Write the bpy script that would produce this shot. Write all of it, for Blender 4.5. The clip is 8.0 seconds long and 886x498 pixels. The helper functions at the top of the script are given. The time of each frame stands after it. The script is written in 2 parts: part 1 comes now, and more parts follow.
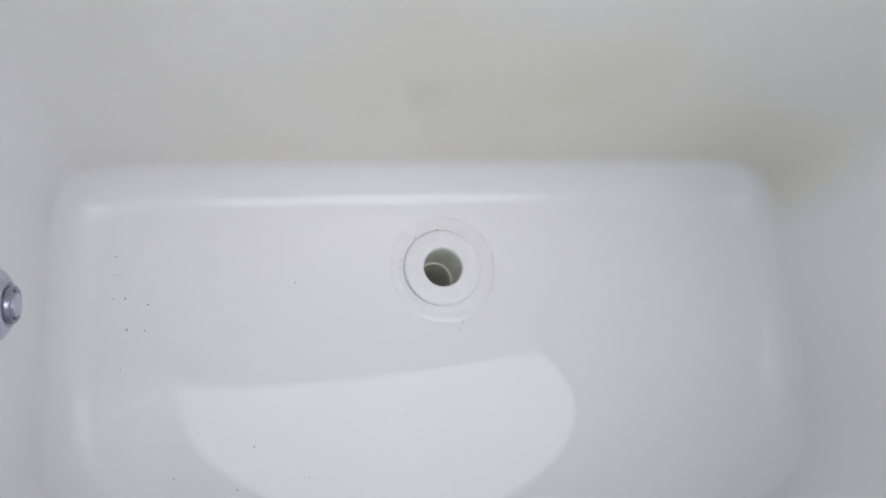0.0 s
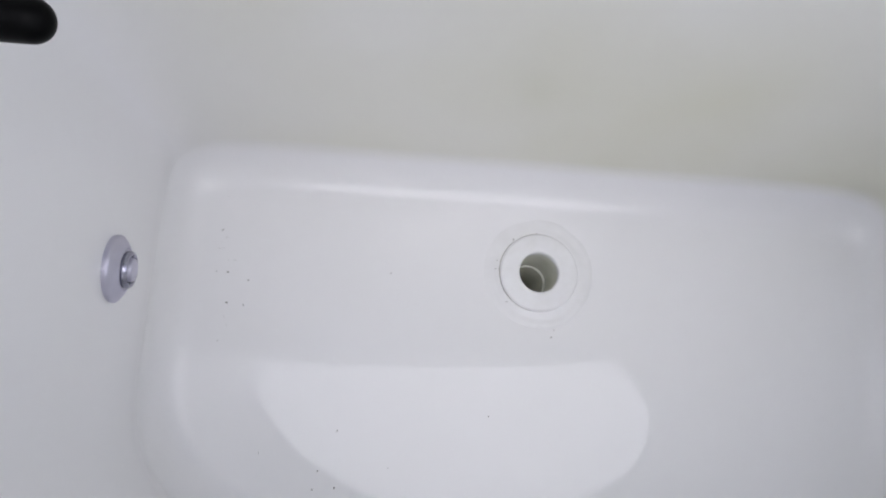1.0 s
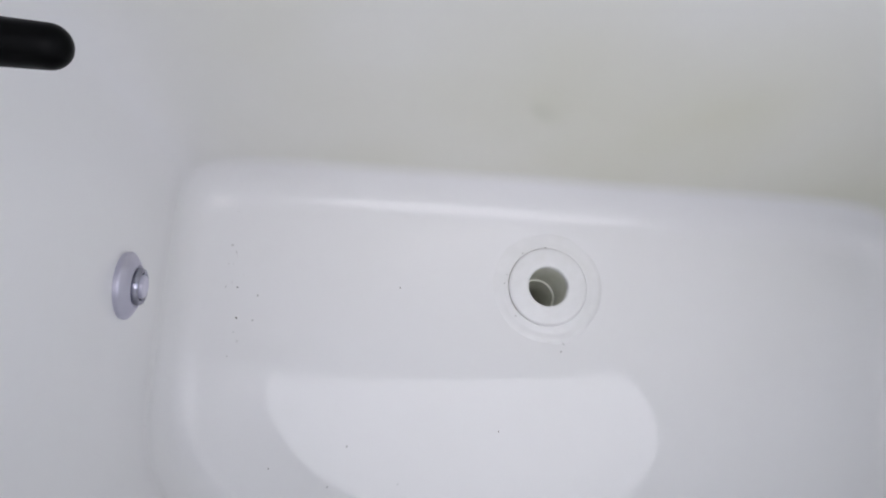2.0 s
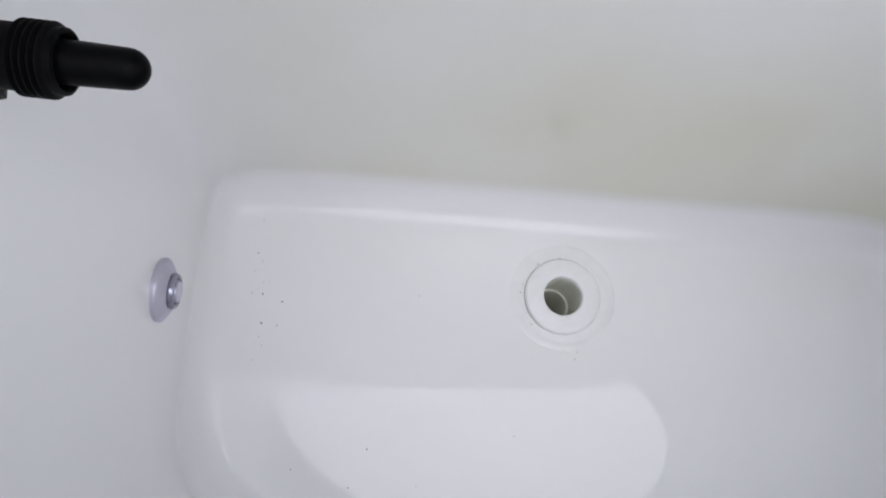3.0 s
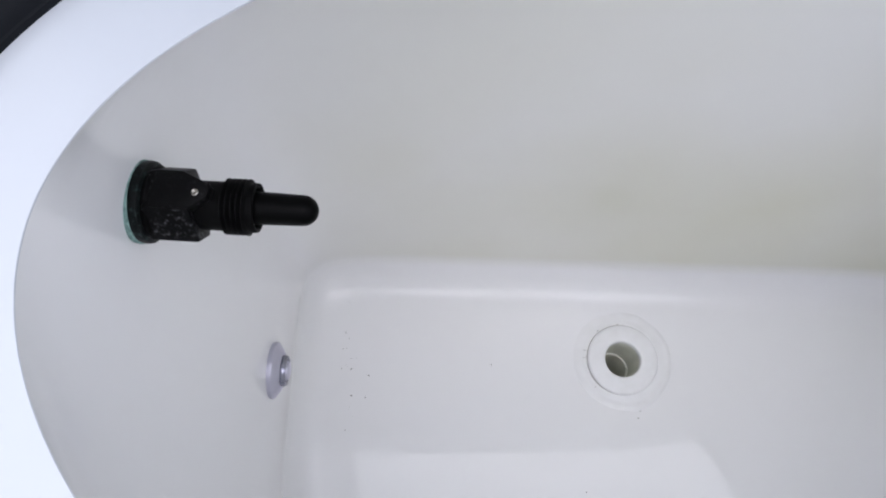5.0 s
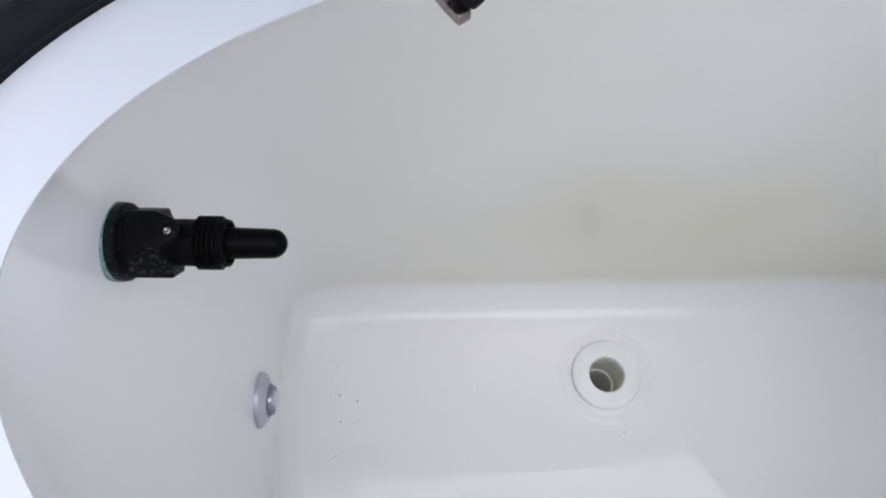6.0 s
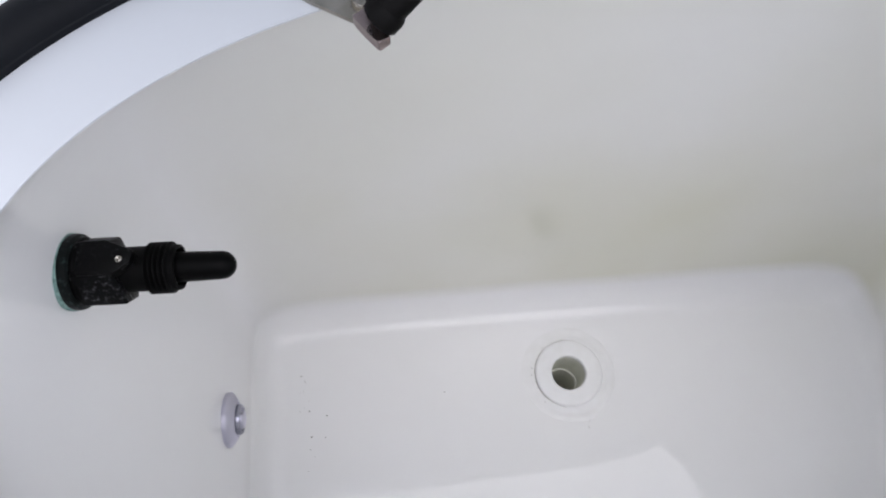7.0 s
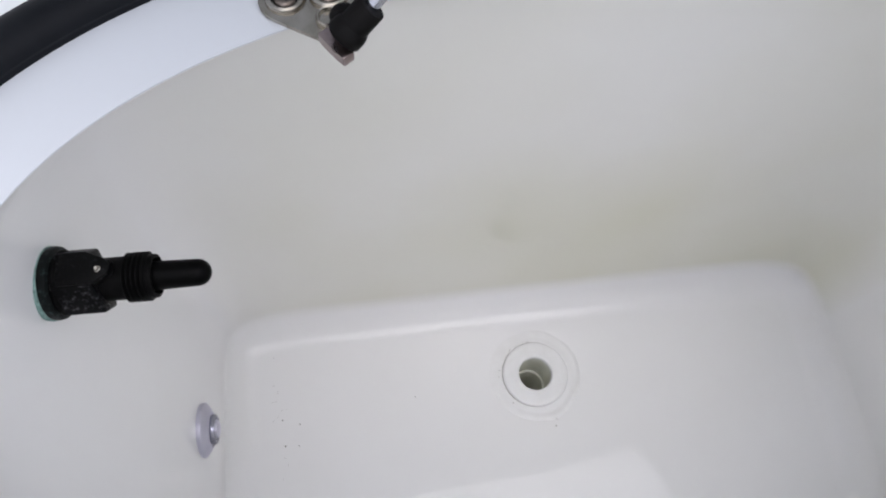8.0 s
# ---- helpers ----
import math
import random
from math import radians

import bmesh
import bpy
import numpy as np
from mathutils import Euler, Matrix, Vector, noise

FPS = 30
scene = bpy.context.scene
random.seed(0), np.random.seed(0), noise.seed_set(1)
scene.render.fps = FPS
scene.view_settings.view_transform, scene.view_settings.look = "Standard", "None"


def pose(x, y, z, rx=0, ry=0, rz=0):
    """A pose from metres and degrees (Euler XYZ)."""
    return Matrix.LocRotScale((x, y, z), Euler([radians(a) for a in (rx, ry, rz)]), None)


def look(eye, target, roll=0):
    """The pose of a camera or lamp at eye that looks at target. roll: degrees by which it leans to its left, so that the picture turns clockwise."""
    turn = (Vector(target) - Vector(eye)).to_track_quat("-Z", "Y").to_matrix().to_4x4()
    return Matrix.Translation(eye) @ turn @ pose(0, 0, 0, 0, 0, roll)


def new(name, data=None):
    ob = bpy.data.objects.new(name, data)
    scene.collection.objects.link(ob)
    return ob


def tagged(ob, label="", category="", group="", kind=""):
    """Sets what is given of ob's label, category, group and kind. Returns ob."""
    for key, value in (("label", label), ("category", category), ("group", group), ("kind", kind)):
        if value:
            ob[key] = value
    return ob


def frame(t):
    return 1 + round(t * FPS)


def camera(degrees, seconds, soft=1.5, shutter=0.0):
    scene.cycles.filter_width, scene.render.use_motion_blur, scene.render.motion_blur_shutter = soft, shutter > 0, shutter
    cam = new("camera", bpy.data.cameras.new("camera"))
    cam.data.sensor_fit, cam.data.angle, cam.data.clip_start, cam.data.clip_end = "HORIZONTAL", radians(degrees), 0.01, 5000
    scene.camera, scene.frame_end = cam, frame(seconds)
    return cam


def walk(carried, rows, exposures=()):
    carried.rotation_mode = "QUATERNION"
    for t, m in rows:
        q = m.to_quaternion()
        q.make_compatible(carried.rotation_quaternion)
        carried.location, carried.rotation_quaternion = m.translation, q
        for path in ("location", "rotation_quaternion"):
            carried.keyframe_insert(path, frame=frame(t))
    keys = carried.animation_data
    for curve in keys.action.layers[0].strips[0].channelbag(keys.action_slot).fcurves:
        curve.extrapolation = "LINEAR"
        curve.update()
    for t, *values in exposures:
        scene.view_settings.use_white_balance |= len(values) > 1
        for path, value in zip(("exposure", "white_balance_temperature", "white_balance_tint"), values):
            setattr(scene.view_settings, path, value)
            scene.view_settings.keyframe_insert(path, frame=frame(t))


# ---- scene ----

# ---- camera and its walk ----
cam = camera(63.5, 8.0, soft=2.0)
PATH = [
    (0, (-0.1210, -0.1560, 0.7250), (0.1990, 0.3110, -1.1930), 36.80),
    (0.5, (-0.1304, -0.1517, 0.7234), (-0.0357, 0.0686, -0.2475), 30.05),
    (1, (-0.1475, -0.1471, 0.7161), (-0.0846, 0.0659, -0.2589), 25.06),
    (1.5, (-0.1507, -0.1423, 0.7145), (-0.0958, 0.0771, -0.2596), 22.48),
    (3, (-0.1640, -0.1530, 0.7390), (-0.0830, 0.3280, -1.2010), 18.70),
    (3.5, (-0.1820, -0.1597, 0.7600), (-0.1586, 0.0949, -0.2067), 15.10),
    (4, (-0.1918, -0.1645, 0.7825), (-0.1875, 0.1057, -0.1803), 9.89),
    (4.5, (-0.1996, -0.1663, 0.8092), (-0.2202, 0.1291, -0.1460), 3.79),
    (6, (-0.1798, -0.1694, 0.8399), (-0.2063, 0.1790, -0.0970), 0.06),
    (6.5, (-0.1682, -0.1838, 0.8535), (-0.1741, 0.1770, -0.0792), 1.18),
    (7, (-0.1617, -0.1774, 0.8592), (-0.1521, 0.1880, -0.0716), 2.01),
    (7.5, (-0.1608, -0.1776, 0.8761), (-0.1235, 0.1948, -0.0512), 5.56),
    (8, (-0.1610, -0.1925, 0.8790), (-0.1060, 0.1894, -0.0436), 6.57),
]
walk(cam, [(t, look(eye, target, roll)) for t, eye, target, roll in PATH],
     exposures=[(0.0, 0.27, 6280, 15), (5.0, 0.27, 6210, 14.5), (8.0, 0.26, 6450, 14)])

# ---- daylight: bright thin overcast over a blue sky, the sun hidden in it ----
SUN_ELEVATION, SUN_AZIMUTH = 77.0, 142.0
world = bpy.data.worlds.new("sky")
scene.world = world
world.use_nodes = True
wn = world.node_tree
sky = wn.nodes.new("ShaderNodeTexSky")
sky.sky_type = "NISHITA"
sky.sun_disc = False
sky.sun_elevation = radians(SUN_ELEVATION)
sky.sun_rotation = radians(SUN_AZIMUTH)
sky.dust_density = 4.0
cloud = wn.nodes.new("ShaderNodeMix")
cloud.data_type = "RGBA"
cloud.inputs["Factor"].default_value = 0.8
wn.links.new(sky.outputs["Color"], cloud.inputs["A"])
way = wn.nodes.new("ShaderNodeTexCoord")
up = wn.nodes.new("ShaderNodeVectorMath")
up.operation = "DOT_PRODUCT"
up.inputs[1].default_value = (0.0, 0.04, 1.0)
veil = wn.nodes.new("ShaderNodeValToRGB")
veil.color_ramp.elements[0].color = (7.6, 7.8, 8.2, 1)
veil.color_ramp.elements[1].color = (11.4, 11.75, 12.5, 1)
wn.links.new(way.outputs["Generated"], up.inputs[0])
wn.links.new(up.outputs["Value"], veil.inputs["Fac"])
wn.links.new(veil.outputs["Color"], cloud.inputs["B"])
wn.links.new(cloud.outputs["Result"], wn.nodes["Background"].inputs["Color"])
wn.nodes["Background"].inputs["Strength"].default_value = 0.12
sun_data = bpy.data.lights.new("sun", "SUN")
sun_data.energy = 0.55
sun_data.angle = radians(52)
sun_data.color = (0.98, 0.985, 1.0)
sun = new("sun", sun_data)
az, el = radians(SUN_AZIMUTH), radians(SUN_ELEVATION)
sun.matrix_world = look((0, 0, 5), Vector((0, 0, 5)) - 5 * Vector((math.sin(az) * math.cos(el), math.cos(az) * math.cos(el), math.sin(el))))


# ---- materials ----
def node_material(name):
    m = bpy.data.materials.new(name)
    m.use_nodes = True
    nt = m.node_tree
    return m, nt, nt.nodes["Principled BSDF"]


def noise_node(nt, scale, detail=4.0, rough=0.55, stretch=(1, 1, 1)):
    co = nt.nodes.new("ShaderNodeTexCoord")
    mp = nt.nodes.new("ShaderNodeMapping")
    mp.inputs["Scale"].default_value = stretch
    nz = nt.nodes.new("ShaderNodeTexNoise")
    nz.inputs["Scale"].default_value = scale
    nz.inputs["Detail"].default_value = detail
    nz.inputs["Roughness"].default_value = rough
    nt.links.new(co.outputs["Object"], mp.inputs["Vector"])
    nt.links.new(mp.outputs["Vector"], nz.inputs["Vector"])
    return nz


def ramp(nt, source, stops):
    r = nt.nodes.new("ShaderNodeValToRGB")
    while len(r.color_ramp.elements) < len(stops):
        r.color_ramp.elements.new(0.5)
    for e, (p, c) in zip(r.color_ramp.elements, stops):
        e.position, e.color = p, (*c, 1)
    nt.links.new(source, r.inputs["Fac"])
    return r


def mix_colour(nt, fac, a, b):
    mx = nt.nodes.new("ShaderNodeMix")
    mx.data_type = "RGBA"
    nt.links.new(fac, mx.inputs["Factor"])
    for value, socket in ((a, mx.inputs["A"]), (b, mx.inputs["B"])):
        if isinstance(value, tuple):
            socket.default_value = (*value, 1)
        else:
            nt.links.new(value, socket)
    return mx.outputs["Result"]


def bump(nt, bsdf, height, strength, distance):
    b = nt.nodes.new("ShaderNodeBump")
    b.inputs["Strength"].default_value = strength
    b.inputs["Distance"].default_value = distance
    nt.links.new(height, b.inputs["Height"])
    nt.links.new(b.outputs["Normal"], bsdf.inputs["Normal"])


def gelcoat(name, base, stain, amount, rough=0.06, wave=0.12, film_and_shade=None):
    """Glossy gelcoat with faint blotches and, if given, the long far wall's dried waterline film, with shade painted in
    above it.
    """
    m, nt, p = node_material(name)
    big = noise_node(nt, 3.2, 3.0)
    fine = noise_node(nt, 70.0, 5.0)
    f1 = ramp(nt, big.outputs["Fac"], [(0.38, (0, 0, 0)), (0.72, (amount,) * 3)])
    colour = mix_colour(nt, f1.outputs["Color"], base, stain)
    f2 = ramp(nt, fine.outputs["Fac"], [(0.45, (0, 0, 0)), (0.8, (0.04,) * 3)])
    colour = mix_colour(nt, f2.outputs["Color"], colour, tuple(v * 0.9 for v in stain))
    if film_and_shade:
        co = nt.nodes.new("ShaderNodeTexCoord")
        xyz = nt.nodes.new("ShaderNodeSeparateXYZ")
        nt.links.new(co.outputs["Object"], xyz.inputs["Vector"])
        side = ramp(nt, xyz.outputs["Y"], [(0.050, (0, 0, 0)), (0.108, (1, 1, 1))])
        # Above 0.36 the same colour stays half on, painting the upper wall's shade.
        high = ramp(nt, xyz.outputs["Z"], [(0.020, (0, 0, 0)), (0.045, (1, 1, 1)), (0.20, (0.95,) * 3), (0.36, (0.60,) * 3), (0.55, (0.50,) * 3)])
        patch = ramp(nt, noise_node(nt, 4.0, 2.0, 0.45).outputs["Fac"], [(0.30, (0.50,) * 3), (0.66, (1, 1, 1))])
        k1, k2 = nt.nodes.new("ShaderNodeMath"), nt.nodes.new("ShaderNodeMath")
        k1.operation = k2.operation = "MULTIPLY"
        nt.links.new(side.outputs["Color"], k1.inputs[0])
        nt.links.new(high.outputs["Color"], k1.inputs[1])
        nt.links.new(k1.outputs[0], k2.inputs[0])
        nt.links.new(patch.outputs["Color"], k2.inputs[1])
        colour = mix_colour(nt, k2.outputs[0], colour, film_and_shade)
    nt.links.new(colour, p.inputs["Base Color"])
    r = ramp(nt, fine.outputs["Fac"], [(0.3, (rough,) * 3), (0.8, (rough + 0.03,) * 3)])
    rough_out = r.outputs["Color"]
    if film_and_shade:
        marks = ramp(nt, noise_node(nt, 24.0, 3.0, 0.6).outputs["Fac"], [(0.60, (0, 0, 0)), (0.70, (0.16,) * 3)])
        foot = ramp(nt, xyz.outputs["Z"], [(0.006, (1, 1, 1)), (0.014, (0, 0, 0))])
        dull = nt.nodes.new("ShaderNodeMath")
        dull.operation = "MULTIPLY_ADD"
        nt.links.new(marks.outputs["Color"], dull.inputs[0])
        nt.links.new(foot.outputs["Color"], dull.inputs[1])
        nt.links.new(rough_out, dull.inputs[2])
        rough_out = dull.outputs[0]
        haze = ramp(nt, xyz.outputs["Z"], [(0.04, (0, 0, 0)), (0.25, (0.02,) * 3), (0.5, (0.18,) * 3)])
        plus = nt.nodes.new("ShaderNodeMath")
        plus.operation = "ADD"
        nt.links.new(rough_out, plus.inputs[0])
        nt.links.new(haze.outputs["Color"], plus.inputs[1])
        rough_out = plus.outputs[0]
    nt.links.new(rough_out, p.inputs["Roughness"])
    p.inputs["IOR"].default_value = 1.46
    ripple = noise_node(nt, 6.0, 2.0)
    bump(nt, p, ripple.outputs["Fac"], wave, 0.003)
    return m


def plain(name, a, b, rough, scale=40.0, metal=0.0, relief=0.15, depth=0.001, spread=0.1, shine=0.5):
    m, nt, p = node_material(name)
    nz = noise_node(nt, scale, 5.0)
    c = ramp(nt, nz.outputs["Fac"], [(0.3, a), (0.7, b)])
    nt.links.new(c.outputs["Color"], p.inputs["Base Color"])
    r = ramp(nt, nz.outputs["Fac"], [(0.3, (rough,) * 3), (0.75, (min(1, rough + spread),) * 3)])
    nt.links.new(r.outputs["Color"], p.inputs["Roughness"])
    p.inputs["Metallic"].default_value = metal
    p.inputs["Specular IOR Level"].default_value = shine
    bump(nt, p, nz.outputs["Fac"], relief, depth)
    return m


GELCOAT = gelcoat("white_gelcoat", (0.91, 0.908, 0.908), (0.88, 0.877, 0.86), 0.5, rough=0.0, wave=0.02, film_and_shade=(0.765, 0.755, 0.615))
# Same white gelcoat for rim and lid, darkened and blued to offset open skylight.
GELCOAT_DIM = gelcoat("dimmed_gelcoat", (0.625, 0.652, 0.688), (0.60, 0.625, 0.655), 0.3, rough=0.2)
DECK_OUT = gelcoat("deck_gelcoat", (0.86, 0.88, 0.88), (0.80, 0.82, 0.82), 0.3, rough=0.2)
PIPE = plain("stained_pipe", (0.87, 0.875, 0.79), (0.78, 0.785, 0.69), 0.4, 60)
PVC = plain("white_pvc", (0.92, 0.92, 0.92), (0.88, 0.88, 0.87), 0.35, 90)
SEALANT = plain("sealant", (0.905, 0.905, 0.90), (0.865, 0.865, 0.855), 0.16, 55)
CHROME = plain("worn_chrome", (0.52, 0.53, 0.58), (0.36, 0.37, 0.42), 0.12, 60, metal=1.0, relief=0.1)
NOZZLE = plain("satin_chrome", (0.66, 0.65, 0.74), (0.58, 0.57, 0.67), 0.48, 40, metal=1.0, relief=0.1)
STEEL = plain("stainless_steel", (0.47, 0.445, 0.395), (0.29, 0.265, 0.225), 0.18, 90, metal=1.0)
TAB_STEEL = plain("tarnished_steel", (0.24, 0.205, 0.18), (0.07, 0.055, 0.046), 0.22, 110, metal=1.0)
CLIP = plain("pale_steel", (0.42, 0.35, 0.34), (0.27, 0.21, 0.20), 0.26, 80, metal=1.0)
MINT = plain("dried_algae", (0.05, 0.11, 0.10), (0.30, 0.46, 0.42), 0.7, 330)
HUB = plain("polished_chrome", (0.46, 0.46, 0.54), (0.26, 0.26, 0.32), 0.2, 55, metal=1.0, relief=0.25, depth=0.002)
RUBBER = plain("black_rubber", (0.003, 0.004, 0.006), (0.006, 0.007, 0.010), 0.55, 50, shine=0.16)
BLACK = plain("black_plastic", (0.0015, 0.0015, 0.0016), (0.004, 0.004, 0.004), 0.5, 120, relief=0.4, shine=0.06)
CAP = plain("smooth_rubber", (0.0015, 0.0015, 0.0016), (0.003, 0.003, 0.003), 0.35, 60, relief=0.05, shine=0.05)
SOCKET = plain("socket_plastic", (0.002, 0.002, 0.002), (0.005, 0.004, 0.004), 0.55, 90, shine=0.12)


def salted(name, base, salt, cover, scale, stretch=(1, 1, 1), fade=0.12, gloss=0.12):
    """Dull black plastic with dried salt or growth in patches."""
    m, nt, p = node_material(name)
    spots = ramp(nt, noise_node(nt, scale, 6.0, 0.7, stretch).outputs["Fac"], [(0.54, (0, 0, 0)), (0.54 + fade, (1, 1, 1))])
    where = ramp(nt, noise_node(nt, scale / 5, 2.0).outputs["Fac"], [(cover, (0, 0, 0)), (cover + 0.16, (0.8,) * 3)])
    k = nt.nodes.new("ShaderNodeMath")
    k.operation = "MULTIPLY"
    nt.links.new(spots.outputs["Color"], k.inputs[0])
    nt.links.new(where.outputs["Color"], k.inputs[1])
    nt.links.new(mix_colour(nt, k.outputs[0], base, salt), p.inputs["Base Color"])
    p.inputs["Roughness"].default_value = 0.45
    p.inputs["Specular IOR Level"].default_value = gloss
    bump(nt, p, spots.outputs["Color"], 0.4, 0.0006)
    return m


SALTED = salted("salted_plastic", (0.0018, 0.0018, 0.002), (0.20, 0.20, 0.215), 0.37, 330, (1.0, 1.3, 1.0), 0.2, 0.09)
SCUFFED = salted("scuffed_plastic", (0.0018, 0.0018, 0.002), (0.06, 0.06, 0.066), 0.40, 340, (1.1, 1.2, 1.0), 0.25, 0.10)
ALGAE = salted("algae_stained_plastic", (0.004, 0.0055, 0.0055), (0.08, 0.14, 0.13), 0.30, 210, (1, 1, 1), 0.3)
SILT = plain("pale_silt", (0.16, 0.14, 0.11), (0.30, 0.27, 0.22), 0.8, 300)
GRIME = plain("dark_grit", (0.09, 0.08, 0.06), (0.20, 0.17, 0.13), 0.8, 200)
WATER = plain("dark_water", (0.02, 0.05, 0.06), (0.03, 0.07, 0.08), 0.1, 0.6)


# ---- geometry helpers ----
def finish(bm, name, material, smooth=True):
    me = bpy.data.meshes.new(name)
    bmesh.ops.recalc_face_normals(bm, faces=bm.faces)
    bm.to_mesh(me)
    bm.free()
    me.materials.append(material)
    if smooth:
        me.shade_smooth()
        me.set_sharp_from_angle(angle=radians(38))
    return me


def thing(name, bm, material, label, category, group="", kind="", smooth=True):
    return tagged(new(name, finish(bm, name, material, smooth)), label, category, group, kind)


def empty(name, label, category, m=None, group=""):
    ob = tagged(new(name), label, category, group)
    if m is not None:
        ob.matrix_world = m
    return ob


def part(name, bm, material, parent, label="", m=None, smooth=True):
    ob = new(name, finish(bm, name, material, smooth))
    ob.parent = parent
    if m is not None:
        ob.matrix_basis = m
    if label:
        tagged(ob, label)
    return ob


def rings(bm, loops, closed_ends=(False, False)):
    """Skin a list of closed loops of equal length."""
    vs = [[bm.verts.new(c) for c in loop] for loop in loops]
    n = len(vs[0])
    for a, b in zip(vs, vs[1:]):
        for i in range(n):
            j = (i + 1) % n
            bm.faces.new((a[i], a[j], b[j], b[i]))
    if closed_ends[0]:
        bm.faces.new(vs[0][::-1])
    if closed_ends[1]:
        bm.faces.new(vs[-1])
    return vs


def lathe(profile, steps=48, closed=(False, False)):
    """Turn a profile of (radius, height) round z."""
    bm = bmesh.new()
    rings(bm, [[(r * math.cos(2 * math.pi * i / steps), r * math.sin(2 * math.pi * i / steps), h) for i in range(steps)]
               for r, h in profile], closed)
    return bm


def prism(outline, z0, z1, bevel=0.0):
    bm = bmesh.new()
    rings(bm, [[(x, y, z0) for x, y in outline], [(x, y, z1) for x, y in outline]], (True, True))
    if bevel:
        bmesh.ops.bevel(bm, geom=bm.edges[:], offset=bevel, segments=2, affect="EDGES", profile=0.5)
    return bm


def box(sx, sy, sz, bevel=0.0, at=(0, 0, 0)):
    bm = bmesh.new()
    bmesh.ops.create_cube(bm, size=1.0, matrix=Matrix.Translation(at) @ Matrix.Diagonal((sx, sy, sz, 1)))
    if bevel:
        bmesh.ops.bevel(bm, geom=bm.edges[:], offset=bevel, segments=2, affect="EDGES", profile=0.5)
    return bm


def frame_to(origin, axis, up=(0, 0, 1)):
    """A pose whose z runs along axis and whose x leans to up."""
    z = Vector(axis).normalized()
    y = z.cross(Vector(up)).normalized()
    x = y.cross(z)
    return Matrix((( x.x, y.x, z.x, origin[0]), (x.y, y.y, z.y, origin[1]), (x.z, y.z, z.z, origin[2]), (0, 0, 0, 1)))


# ---- the well ----
RIM_Z = 0.585
RIM_C, RIM_A, RIM_B, RIM_N = (0.0, -0.095), 0.352, 0.188, 1.955
SKEW = radians(5.2)
FALL = -0.032
SEG = 512


def superellipse(t, a, b, n):
    c, s = math.cos(t), math.sin(t)
    r = (abs(c) ** n + abs(s) ** n) ** (-1 / n)
    return c * r * a, s * r * b


def outline(z, inset=0.0):
    """The well's plan at a height: at the foot flat along the far side with tight corners, and at the rim the oval of the opening."""
    u = z / RIM_Z
    low = 1 - u
    a = RIM_A + 0.0184 * low + 0.0056 * low ** 6 + 0.092 * u ** 3 * low - inset
    b = RIM_B + 0.0086 * low + 0.070 * u * (1 - u ** 3) - inset
    far, near = RIM_N + 6.5 * (1 - u ** 3) + 4.5 * low ** 6, RIM_N + 1.4 * low
    turn, shift = SKEW * (1 - u ** 3), 0.0105 * low
    out = []
    for i in range(SEG):
        s = 2 * math.pi * i / SEG
        x, y = superellipse(s + 0.17 * math.sin(4 * s), a, b if i < SEG / 2 else b - 0.009 * low, far if i < SEG / 2 else near)
        x += shift
        out.append((RIM_C[0] + x * math.cos(turn) - y * math.sin(turn), RIM_C[1] + x * math.sin(turn) + y * math.cos(turn), z))
    return out


def fallen(loop):
    """The floor drops gently towards the far side; the drop dies out up the wall."""
    return [(x, y, z + FALL * y * max(0.0, 1 - max(0.0, z) / 0.14)) for x, y, z in loop]


def rim_oval(grow, z):
    out = []
    for i in range(SEG):
        t = 2 * math.pi * i / SEG
        x, y = superellipse(t, RIM_A, RIM_B, RIM_N)
        nx, ny = math.cos(t) / RIM_A, math.sin(t) / RIM_B
        d = math.hypot(nx, ny)
        out.append((RIM_C[0] + x + grow * nx / d, RIM_C[1] + y + grow * ny / d, z))
    return out


def cove():
    """The bend from floor to wall as (inset, height): tight at the floor, slack above."""
    pts, x, z = [], 0.0, 0.0
    for radius, a0, a1, steps in ((0.036, 0, 32, 14), (0.040, 32, 88, 14)):
        for k in range(1, steps + 1):
            b0, b1 = (radians(a0 + (a1 - a0) * (k - i) / steps) for i in (1, 0))
            x += radius * (math.sin(b1) - math.sin(b0))
            z += radius * (math.cos(b0) - math.cos(b1))
            pts.append((x, z))
    return [(x - p[0], p[1]) for p in pts], x, z


COVE, COVE_WIDTH, COVE_HEIGHT = cove()


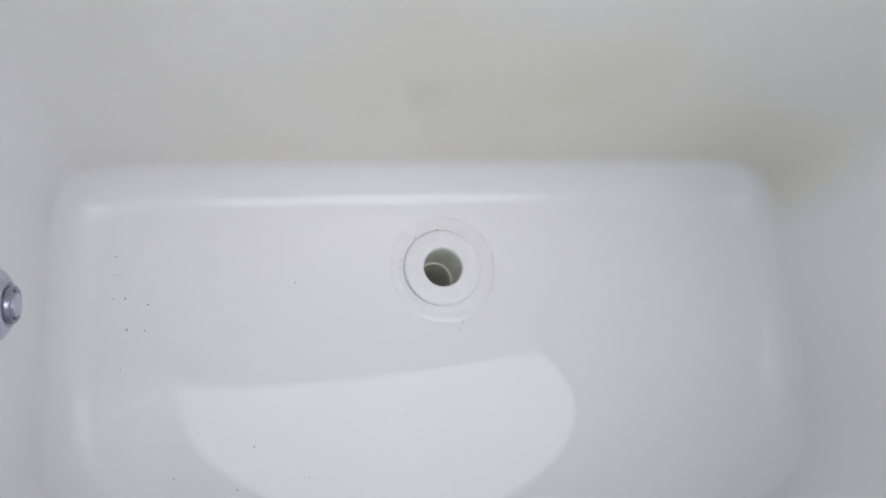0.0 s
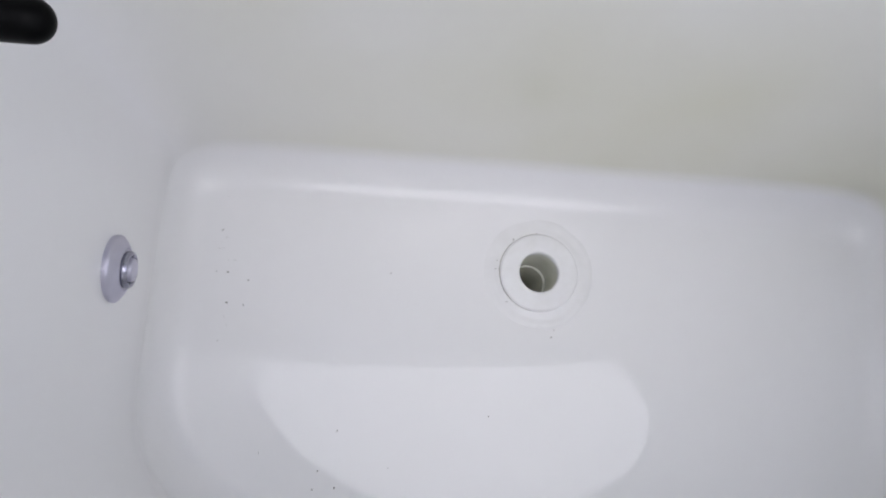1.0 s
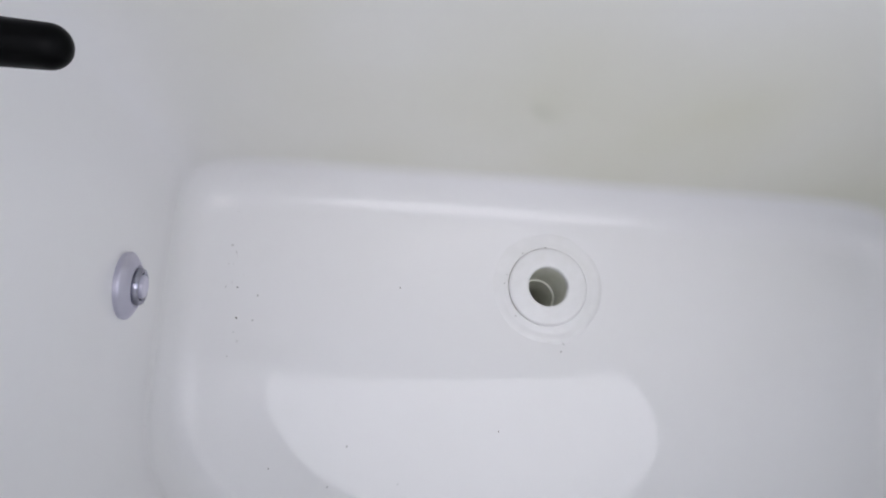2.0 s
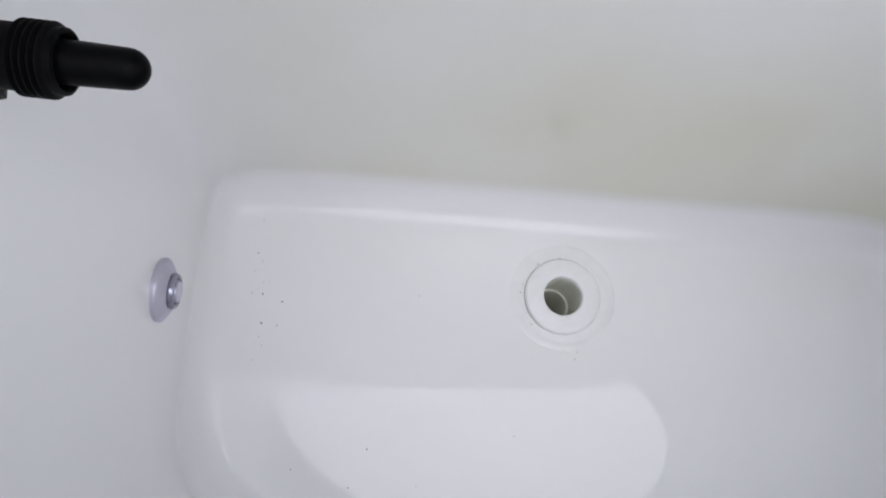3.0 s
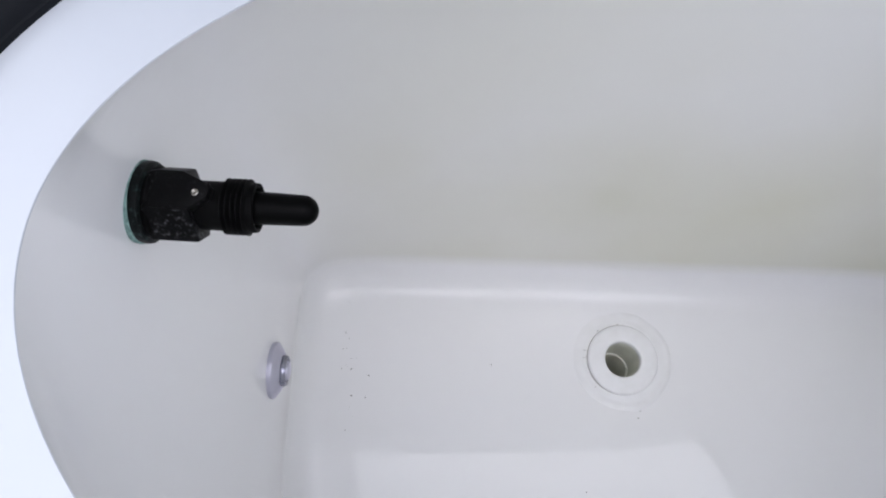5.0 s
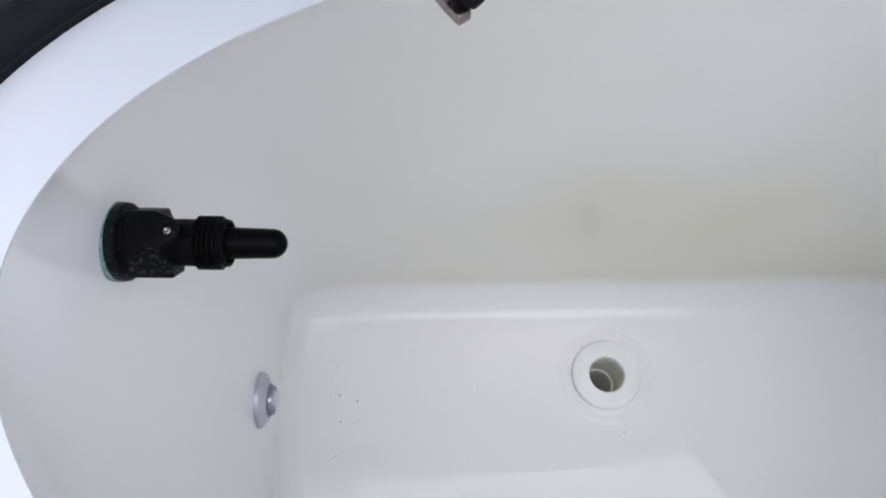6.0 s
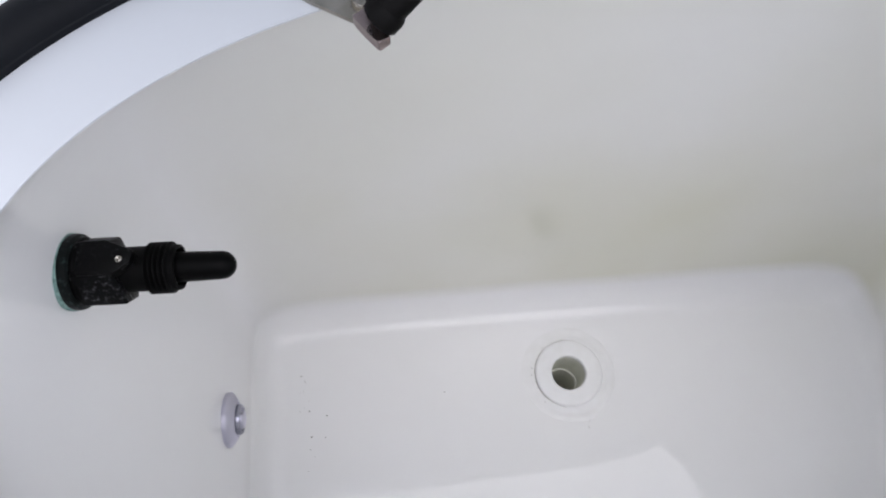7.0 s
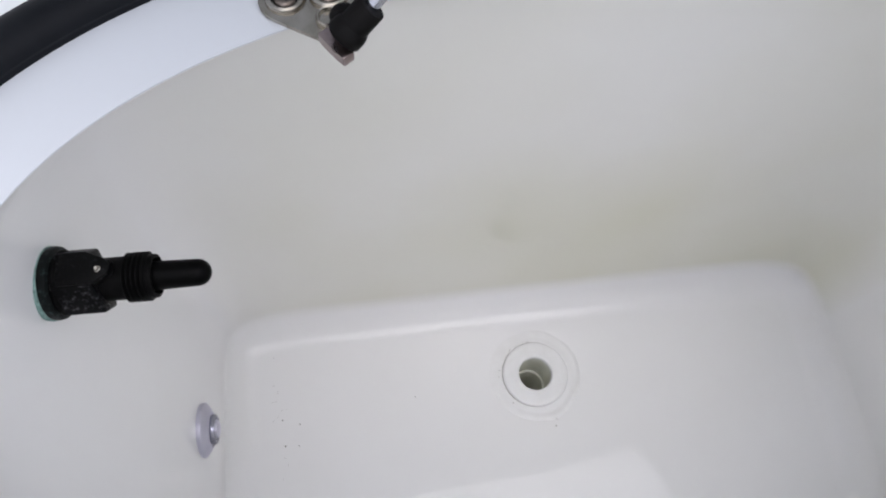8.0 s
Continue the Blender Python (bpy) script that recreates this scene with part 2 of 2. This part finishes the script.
def well():
    basin = empty("livewell_basin", "white glossy fibreglass livewell basin with an oval opening", "basin")
    bm = bmesh.new()
    loops = []
    for r, z in ((0.0265, -0.012), (0.0265, -0.003), (0.030, -0.0012), (0.050, -0.0009), (0.0545, -0.0005), (0.057, 0.0)):
        loops.append([(r * math.cos(2 * math.pi * i / SEG), r * math.sin(2 * math.pi * i / SEG), z) for i in range(SEG)])
    seat = loops[-1]
    edge = outline(0.0, COVE_WIDTH)
    for k in range(1, 9):
        u = k / 8
        loops.append([(a[0] + (b[0] - a[0]) * u, a[1] + (b[1] - a[1]) * u, 0.0) for a, b in zip(seat, edge)])
    for inset, z in COVE:
        loops.append(outline(z, inset))
    for k in range(1, 41):
        loops.append(outline(COVE_HEIGHT + (RIM_Z - 0.0008 - COVE_HEIGHT) * k / 40))
    for k in range(0, 9):
        loops.append(outline(RIM_Z - 0.014 - (RIM_Z - 0.014) * k / 8, -0.007))
    loops.append([(x, y, -0.012) for x, y, z in outline(0.0, 0.03)])
    loops = [fallen(loop) for loop in loops]
    rings(bm, loops + [loops[0]])
    bmesh.ops.remove_doubles(bm, verts=bm.verts, dist=1e-6)
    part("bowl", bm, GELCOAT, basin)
    bm = bmesh.new()
    loops = [rim_oval(0.0090, RIM_Z - 0.0065), rim_oval(0.0090, RIM_Z - 0.0012), rim_oval(0.0003, RIM_Z - 0.0010), rim_oval(0.0003, RIM_Z),
             rim_oval(0.0500, RIM_Z), rim_oval(0.0500, RIM_Z - 0.0065)]
    rings(bm, loops + [loops[0]])
    bmesh.ops.remove_doubles(bm, verts=bm.verts, dist=1e-6)
    part("rim", bm, GELCOAT_DIM, basin, "flat white oval rim")
    return basin


well()


def deck():
    bm = bmesh.new()
    outer = []
    for i in range(SEG):
        x, y = superellipse(2 * math.pi * i / SEG, 0.95, 0.62, 7)
        outer.append((x, y - 0.05, RIM_Z))
    low = [(x * 1.02, y * 1.03, -0.7) for x, y, z in outer]
    rings(bm, [rim_oval(0.0505, RIM_Z - 0.0065), rim_oval(0.0505, RIM_Z - 0.001), rim_oval(0.0515, RIM_Z), rim_oval(0.10, RIM_Z), outer, low])
    return thing("deck", bm, DECK_OUT, "white moulded fibreglass deck round the oval opening", "deck", kind="structure")


deck()


def water():
    bm = bmesh.new()
    bmesh.ops.create_circle(bm, cap_ends=True, radius=400, segments=64, matrix=Matrix.Translation((0, 0, -0.7)))
    return thing("water", bm, WATER, "calm dark water round the boat", "water", kind="structure", smooth=False)


water()


def gasket():
    seal = empty("gasket", "black rubber hatch gasket round the white rim", "seal")
    bm = bmesh.new()
    loops = [rim_oval(0.0492, RIM_Z + 0.0040)]
    for k in range(11):
        p = math.pi * k / 10
        loops.append(rim_oval(0.0612 - 0.0134 * math.cos(p), RIM_Z + 0.0040 + 0.0100 * math.sin(p)))
    loops.append(rim_oval(0.0730, RIM_Z + 0.0040))
    rings(bm, loops + [loops[0]])
    part("bulb", bm, RUBBER, seal, "rounded hollow bulb")
    bm = bmesh.new()
    loops = [rim_oval(0.0472, RIM_Z - 0.0003), rim_oval(0.0472, RIM_Z + 0.0035), rim_oval(0.0482, RIM_Z + 0.0046),
             rim_oval(0.0742, RIM_Z + 0.0046), rim_oval(0.0750, RIM_Z + 0.0035), rim_oval(0.0750, RIM_Z - 0.0003)]
    rings(bm, loops + [loops[0]])
    part("base_strip", bm, RUBBER, seal)
    return seal


gasket()

# ---- drain ----
drain = empty("drain_fitting", "white plastic drain fitting set in the basin floor", "drain", pose(0, 0, 0, math.degrees(math.atan(FALL)), 0, 0))
part("flange", lathe([(0.0205, -0.004), (0.0205, 0.0036), (0.0212, 0.0046), (0.0225, 0.005), (0.0380, 0.0046), (0.0400, 0.0036), (0.0408, 0.002), (0.0408, -0.003)], 64), PVC, drain)
part("pipe", lathe([(0.0265, -0.0035), (0.0205, -0.0035), (0.0202, -0.056), (0.0182, -0.0565), (0.0178, -0.060), (0.0178, -0.190), (0.0, -0.1901)], 64), PIPE, drain, "stained white pipe")


def sealant_bead():
    bm = bmesh.new()
    loops = []
    for r, z in ((0.0402, 0.0006), (0.0425, 0.0008), (0.0455, 0.0001), (0.0490, 0.0002), (0.0515, 0.0014), (0.0540, 0.0011), (0.0560, 0.0003), (0.0575, -0.0003)):
        loop = []
        for i in range(96):
            t = 2 * math.pi * i / 96
            w = 1 + (0.05 * noise.noise((1.6 * math.cos(t), 1.6 * math.sin(t), 3.0)) + 0.02 * noise.noise((5 * math.cos(t), 5 * math.sin(t), 9.0)) if r > 0.041 else 0)
            full = 0.55 + 0.45 * math.cos(t + 0.6) + 0.5 * noise.noise((3 * math.cos(t), 3 * math.sin(t), 5.0))
            lift = z * max(0.08, full) if r > 0.05 else z
            loop.append((r * w * math.cos(t) + 0.02 * (r - 0.0402), r * w * math.sin(t), lift))
        loops.append(loop)
    rings(bm, loops)
    return bm


def grime_line():
    """A thin dark line in the joint round part of the flange, thicker and thinner by turns."""
    bm = bmesh.new()
    loops = []
    for i in range(61):
        t = radians(75 + 190 * i / 60)
        w = 0.00018 + 0.0003 * max(0, noise.noise((3 * math.cos(t), 3 * math.sin(t), 7.0))) + (0.0001 if 20 < i < 50 else 0)
        w *= math.sin(math.pi * (i + 0.5) / 61) ** 0.4
        loops.append([((0.0411 + w * math.cos(a)) * math.cos(t), (0.0411 + w * math.cos(a)) * math.sin(t), 0.0012 + w * math.sin(a)) for a in (0, 2.1, 4.2)])
    rings(bm, loops, (True, True))
    return bm


part("sealant_bead", sealant_bead(), SEALANT, drain, "smeared clear sealant bead")
part("grime_line", grime_line(), SILT, drain, "dark grime in the joint")

# ---- overflow nozzle on the end wall ----
nozzle = empty("overflow_nozzle", "round chromed nozzle on the basin's end wall", "nozzle", frame_to((-0.3585, -0.0785, 0.145), (1, 0.07, -0.03)))
part("flange", lathe([(0.0258, -0.007), (0.0267, -0.0016), (0.0264, -0.0008), (0.0252, 0.0004), (0.0215, 0.0030), (0.0176, 0.0052), (0.0168, 0.0054), (0.0163, 0.0046), (0.0, 0.0040)], 64), NOZZLE, nozzle)
part("groove", lathe([(0.0162, 0.0044), (0.0150, 0.0034), (0.0138, 0.0042)], 48), CHROME, nozzle, "dark groove")
part("collar", lathe([(0.0142, 0.0036), (0.0148, 0.0060), (0.0146, 0.0082), (0.0136, 0.0096), (0.0122, 0.0098), (0.0110, 0.0088), (0.0104, 0.0064), (0.0, 0.0064)], 48), HUB, nozzle, "bright domed chrome collar")
part("knob", lathe([(0.0090, 0.0062), (0.0092, 0.0094), (0.0086, 0.0110), (0.0066, 0.0117), (0.0056, 0.0113), (0.0, 0.0112)], 40), NOZZLE, nozzle)
for sy in (-0.0099, 0.0099):
    part("slit", box(0.0130, 0.0009, 0.0012, 0.0002, (0, sy, 0.0070)), CHROME, nozzle)

# ---- fill valve on the end wall ----
V0 = Vector((-0.3632, -0.0457, 0.4825))
valve = empty("fill_valve", "black plastic threaded fill valve with salt and algae stains", "valve", frame_to(V0, (0.0885, 0.0045, 0.003)))


def hexagon(r, first):
    return [(r * math.cos(math.pi / 3 * i + first), r * math.sin(math.pi / 3 * i + first)) for i in range(6)]


HEX_TURN = radians(29)
part("washer", lathe([(0.0, -0.002), (0.0198, -0.002), (0.0209, 0.0010), (0.0214, 0.004), (0.0210, 0.0062), (0.0194, 0.0074), (0.0, 0.0080)], 48), ALGAE, valve, "black washer with green algae")
part("algae_rim", lathe([(0.0198, -0.0016), (0.0213, -0.0014), (0.0217, 0.0004), (0.0215, 0.0018), (0.0209, 0.0022)], 48), MINT, valve, "pale green crust of dried algae")
part("collar", lathe([(0.0, 0.0070), (0.0186, 0.0070), (0.0190, 0.0092), (0.0180, 0.0108), (0.0, 0.0108)], 48), BLACK, valve)


def valve_body():
    bm = bmesh.new()
    loops = []
    for r, z, slant in ((0.0196, 0.0080, 0.0), (0.0203, 0.0092, 0.0), (0.0203, 0.0280, 0.0045), (0.0196, 0.0292, 0.0045)):
        loops.append([(x, y, z + slant * y / r) for x, y in hexagon(r, HEX_TURN)])
    rings(bm, loops, (True, True))
    bmesh.ops.bevel(bm, geom=bm.edges[:], offset=0.0007, segments=2, affect="EDGES", profile=0.5)
    return bm


part("body", valve_body(), SALTED, valve, "black hexagon with white salt marks")
part("neck", lathe([(0.0126, 0.028), (0.0126, 0.0455)], 40), BLACK, valve)


def lug():
    """A house-shaped ear that runs from a hexagon face out over the neck."""
    bm = bmesh.new()
    shape = [(-0.0102, 0.012), (0.0098, 0.012), (0.0092, 0.0318), (0.0030, 0.0400), (-0.0036, 0.0408), (-0.0102, 0.0262)]
    rings(bm, [[(0.0120, y, z) for y, z in shape], [(0.0188, y, z) for y, z in shape]], (True, True))
    bmesh.ops.bevel(bm, geom=bm.edges[:], offset=0.0008, segments=2, affect="EDGES", profile=0.5)
    return bm


ear = part("lug", lug(), SCUFFED, valve, "scuffed house-shaped ear", Matrix.Rotation(HEX_TURN - math.pi / 6, 4, "Z"))
part("pin", lathe([(0.0, 0.0), (0.0019, 0.0), (0.0019, 0.0006), (0.0014, 0.0012), (0.0006, 0.0006), (0.0, 0.0002)], 20), STEEL, ear, "small steel pivot pin",
     pose(0.0186, 0.0012, 0.0340, 0, 90, 0))
thread = [(0.0124, 0.0430)]
for k in range(5):
    z = 0.0440 + k * 0.0027
    thread += [(0.0126, z), (0.0145, z + 0.0008), (0.0145, z + 0.0013), (0.0126, z + 0.0023)]
thread += [(0.0128, 0.0588), (0.0126, 0.0602), (0.0112, 0.0608), (0.0106, 0.0600), (0.0104, 0.0540), (0.0, 0.0540)]
part("thread", lathe(thread, 48), BLACK, valve)
part("spout_cap", lathe([(0.0086, 0.055)] + [(0.0086 - 0.0007 * k / 6, 0.058 + 0.0253 * k / 6) for k in range(7)]
     + [(0.0079 * math.cos(math.pi / 2 * k / 8), 0.0833 + 0.0079 * math.sin(math.pi / 2 * k / 8)) for k in range(1, 9)], 40), CAP, valve, "smooth black rubber cap")

# ---- strut and its bracket ----
bracket = empty("strut_bracket", "stainless steel strut bracket screwed to the rim", "bracket", pose(-0.208, 0.0690, RIM_Z, 0, 0, 8))


def bracket_plate():
    """Two lobes round the screws that narrow to a tongue over the edge of the opening."""
    pts = [(-0.0111 + 0.0140 * math.cos(radians(a)), 0.0140 * math.sin(radians(a))) for a in range(40, 241, 20)]
    pts += [(0.0030, -0.0270), (0.0075, -0.0315), (0.0125, -0.0305), (0.0200, -0.0190), (0.0290, -0.0030), (0.0310, 0.0060), (0.0290, 0.0120)]
    pts += [(0.0111 + 0.0140 * math.cos(radians(a)), 0.0140 * math.sin(radians(a))) for a in range(60, 141, 20)]
    return prism(pts, 0.0004, 0.0029, 0.0006)


part("plate", bracket_plate(), STEEL, bracket)
for sx in (-0.0111, 0.0111):
    part("boss", lathe([(0.0106, 0.0025), (0.0106, 0.0040), (0.0100, 0.0054), (0.0088, 0.0060), (0.0076, 0.0055), (0.0070, 0.0040), (0.0068, 0.0026)], 40), STEEL, bracket, "rounded bright collar", pose(sx, 0, 0))
    screw = part("screw", lathe([(0.0060, 0.0020), (0.0060, 0.0036), (0.0052, 0.0046), (0.0030, 0.0052), (0.0, 0.0053)], 32), TAB_STEEL, bracket, "tarnished cross-head screw", pose(sx, 0, 0))
    part("recess", lathe([(0.0071, 0.0031), (0.0059, 0.0031)], 32), SOCKET, screw, "dark gap round the screw head")
    for turn in (20, 110):
        part("slot", box(0.0064, 0.0015, 0.0016, 0.0003, (0, 0, 0.0049)), SOCKET, screw, "", pose(0, 0, 0, 0, 0, turn + 900 * sx))
part("stud", lathe([(0.0066, 0.0026), (0.0066, 0.0060), (0.0060, 0.0068), (0.0052, 0.0064), (0.0046, 0.0042), (0.0028, 0.0040), (0.0, 0.0046)], 32), STEEL, bracket, "round steel ball stud", pose(0.0095, -0.0165, 0))


def gas_strut():
    strut = empty("gas_strut", "gas strut with a steel rod and black plastic socket", "strut")
    a, d = Vector((-0.1936, 0.0318, 0.5935)), Vector((0.165, 0.068, 0.170))
    m = frame_to(a, d)
    p, along, out = Vector((-0.1943, 0.0306)), Vector((0.648, -0.761)), Vector((-0.761, -0.648))
    bow = [p + along * 0.0100 * k / 5 + out * 0.0004 * (1 - (k / 5) ** 2) for k in range(-5, 6)]
    band = [(v.x, v.y) for v in bow] + [(v.x, v.y) for v in (q - out * 0.0064 for q in bow[::-1])]
    part("spring_clip", prism(band, 0.5910, 0.5970, 0.0005), CLIP, strut, "brushed brownish steel spring clip")
    part("socket", lathe([(0.0, 0.0086), (0.0090, 0.0086), (0.0093, 0.0090), (0.0093, 0.0130), (0.0088, 0.0156), (0.0078, 0.0172), (0.0, 0.0172)], 40), SOCKET, strut, "black plastic ball socket", m)
    part("ball_housing", lathe([(0.0, -0.0128), (0.0052, -0.0126), (0.0064, -0.0112), (0.0068, -0.0090), (0.0068, 0.0), (0.0, 0.0)], 32), SOCKET, strut, "", m @ pose(0, 0, 0.0135) @ Matrix.Rotation(radians(-90), 4, "X"))
    part("neck", lathe([(0.0, 0.0150), (0.0080, 0.0150), (0.0077, 0.0180), (0.0076, 0.0290), (0.0072, 0.0296), (0.0, 0.0295)], 40), SOCKET, strut, "", m)
    part("latch", box(0.0040, 0.0022, 0.0050, 0.0006, (0.0, -0.0093, 0.0125)), SOCKET, strut, "", m)
    part("rod", lathe([(0.0, 0.025), (0.0034, 0.025), (0.0034, 0.16), (0.0, 0.16)], 24), CHROME, strut, "bright steel rod", m)
    part("cylinder", lathe([(0.0, 0.15), (0.007, 0.15), (0.0075, 0.152), (0.0075, 0.262), (0.006, 0.268), (0.0, 0.268)], 32), BLACK, strut, "", m)
    return strut


gas_strut()

# ---- hatch lid, raised on its strut ----
def hatch_lid():
    lid = empty("hatch_lid", "white fibreglass hatch lid held open over the basin", "lid", pose(-0.03, 0.185, RIM_Z + 0.02, -66, 0, 8))
    bm = bmesh.new()
    prof = [(0.0, 0.0), (0.90, 0.0), (0.985, 0.004), (1.0, 0.015), (1.0, 0.03), (0.985, 0.04), (0.90, 0.046), (0.0, 0.05)]
    loops = []
    for s, z in prof[1:-1]:
        loops.append([(x * s, -0.225 + y * s, z) for x, y in (superellipse(2 * math.pi * i / 96, 0.45, 0.225, 4.6) for i in range(96))])
    rings(bm, loops, (True, True))
    part("shell", bm, GELCOAT_DIM, lid)
    return lid


hatch_lid()

# ---- grit on the floor ----
def grit():
    bm = bmesh.new()
    spots = [(-0.304, -0.078, 0.0015), (-0.288, -0.078, 0.001), (-0.309, -0.048, 0.0013), (-0.288, -0.053, 0.0012), (-0.15, -0.024, 0.0009), (-0.33, 0.038, 0.0012), (-0.323, -0.007, 0.0007), (-0.317, -0.013, 0.0006), (-0.324, 0.029, 0.0006), (-0.322, -0.026, 0.0006), (-0.32, -0.049, 0.0007), (-0.311, -0.036, 0.0005), (-0.305, -0.035, 0.0005), (-0.304, -0.092, 0.0006), (-0.305, -0.116, 0.0006), (-0.246, -0.213, 0.0008), (-0.177, -0.184, 0.0008), (-0.124, -0.211, 0.0006), (-0.315, -0.044, 0.0005), (-0.322, -0.006, 0.0006), (-0.316, -0.015, 0.0005), (-0.189, -0.222, 0.001), (-0.191, -0.239, 0.001), (-0.171, -0.235, 0.0013), (-0.034, -0.15, 0.0009), (-0.177, -0.183, 0.0009), (-0.322, -0.007, 0.0006), (-0.318, -0.025, 0.0005), (-0.299, -0.1, 0.0006), (-0.305, -0.116, 0.0007), (0.02, -0.064, 0.001), (0.022, -0.056, 0.0008), (-0.03, 0.031, 0.0011), (-0.007, 0.041, 0.0012), (-0.044, 0.006, 0.0008), (-0.045, -0.003, 0.0008), (-0.03, -0.035, 0.0009)]
    for x, y, r in spots:
        bmesh.ops.create_icosphere(bm, subdivisions=1, radius=0.8 * r, matrix=Matrix.Translation((x, y, (0.0015 if math.hypot(x, y) < 0.058 else 0.0003) + FALL * y)) @ Matrix.Rotation(40 * x + 90 * y, 4, 'Z') @ Matrix.Diagonal((1, 0.8, 0.35, 1)))
    return thing("grit", bm, GRIME, "dark specks of grit on the basin floor", "grit", kind="stuff", smooth=False)


grit()
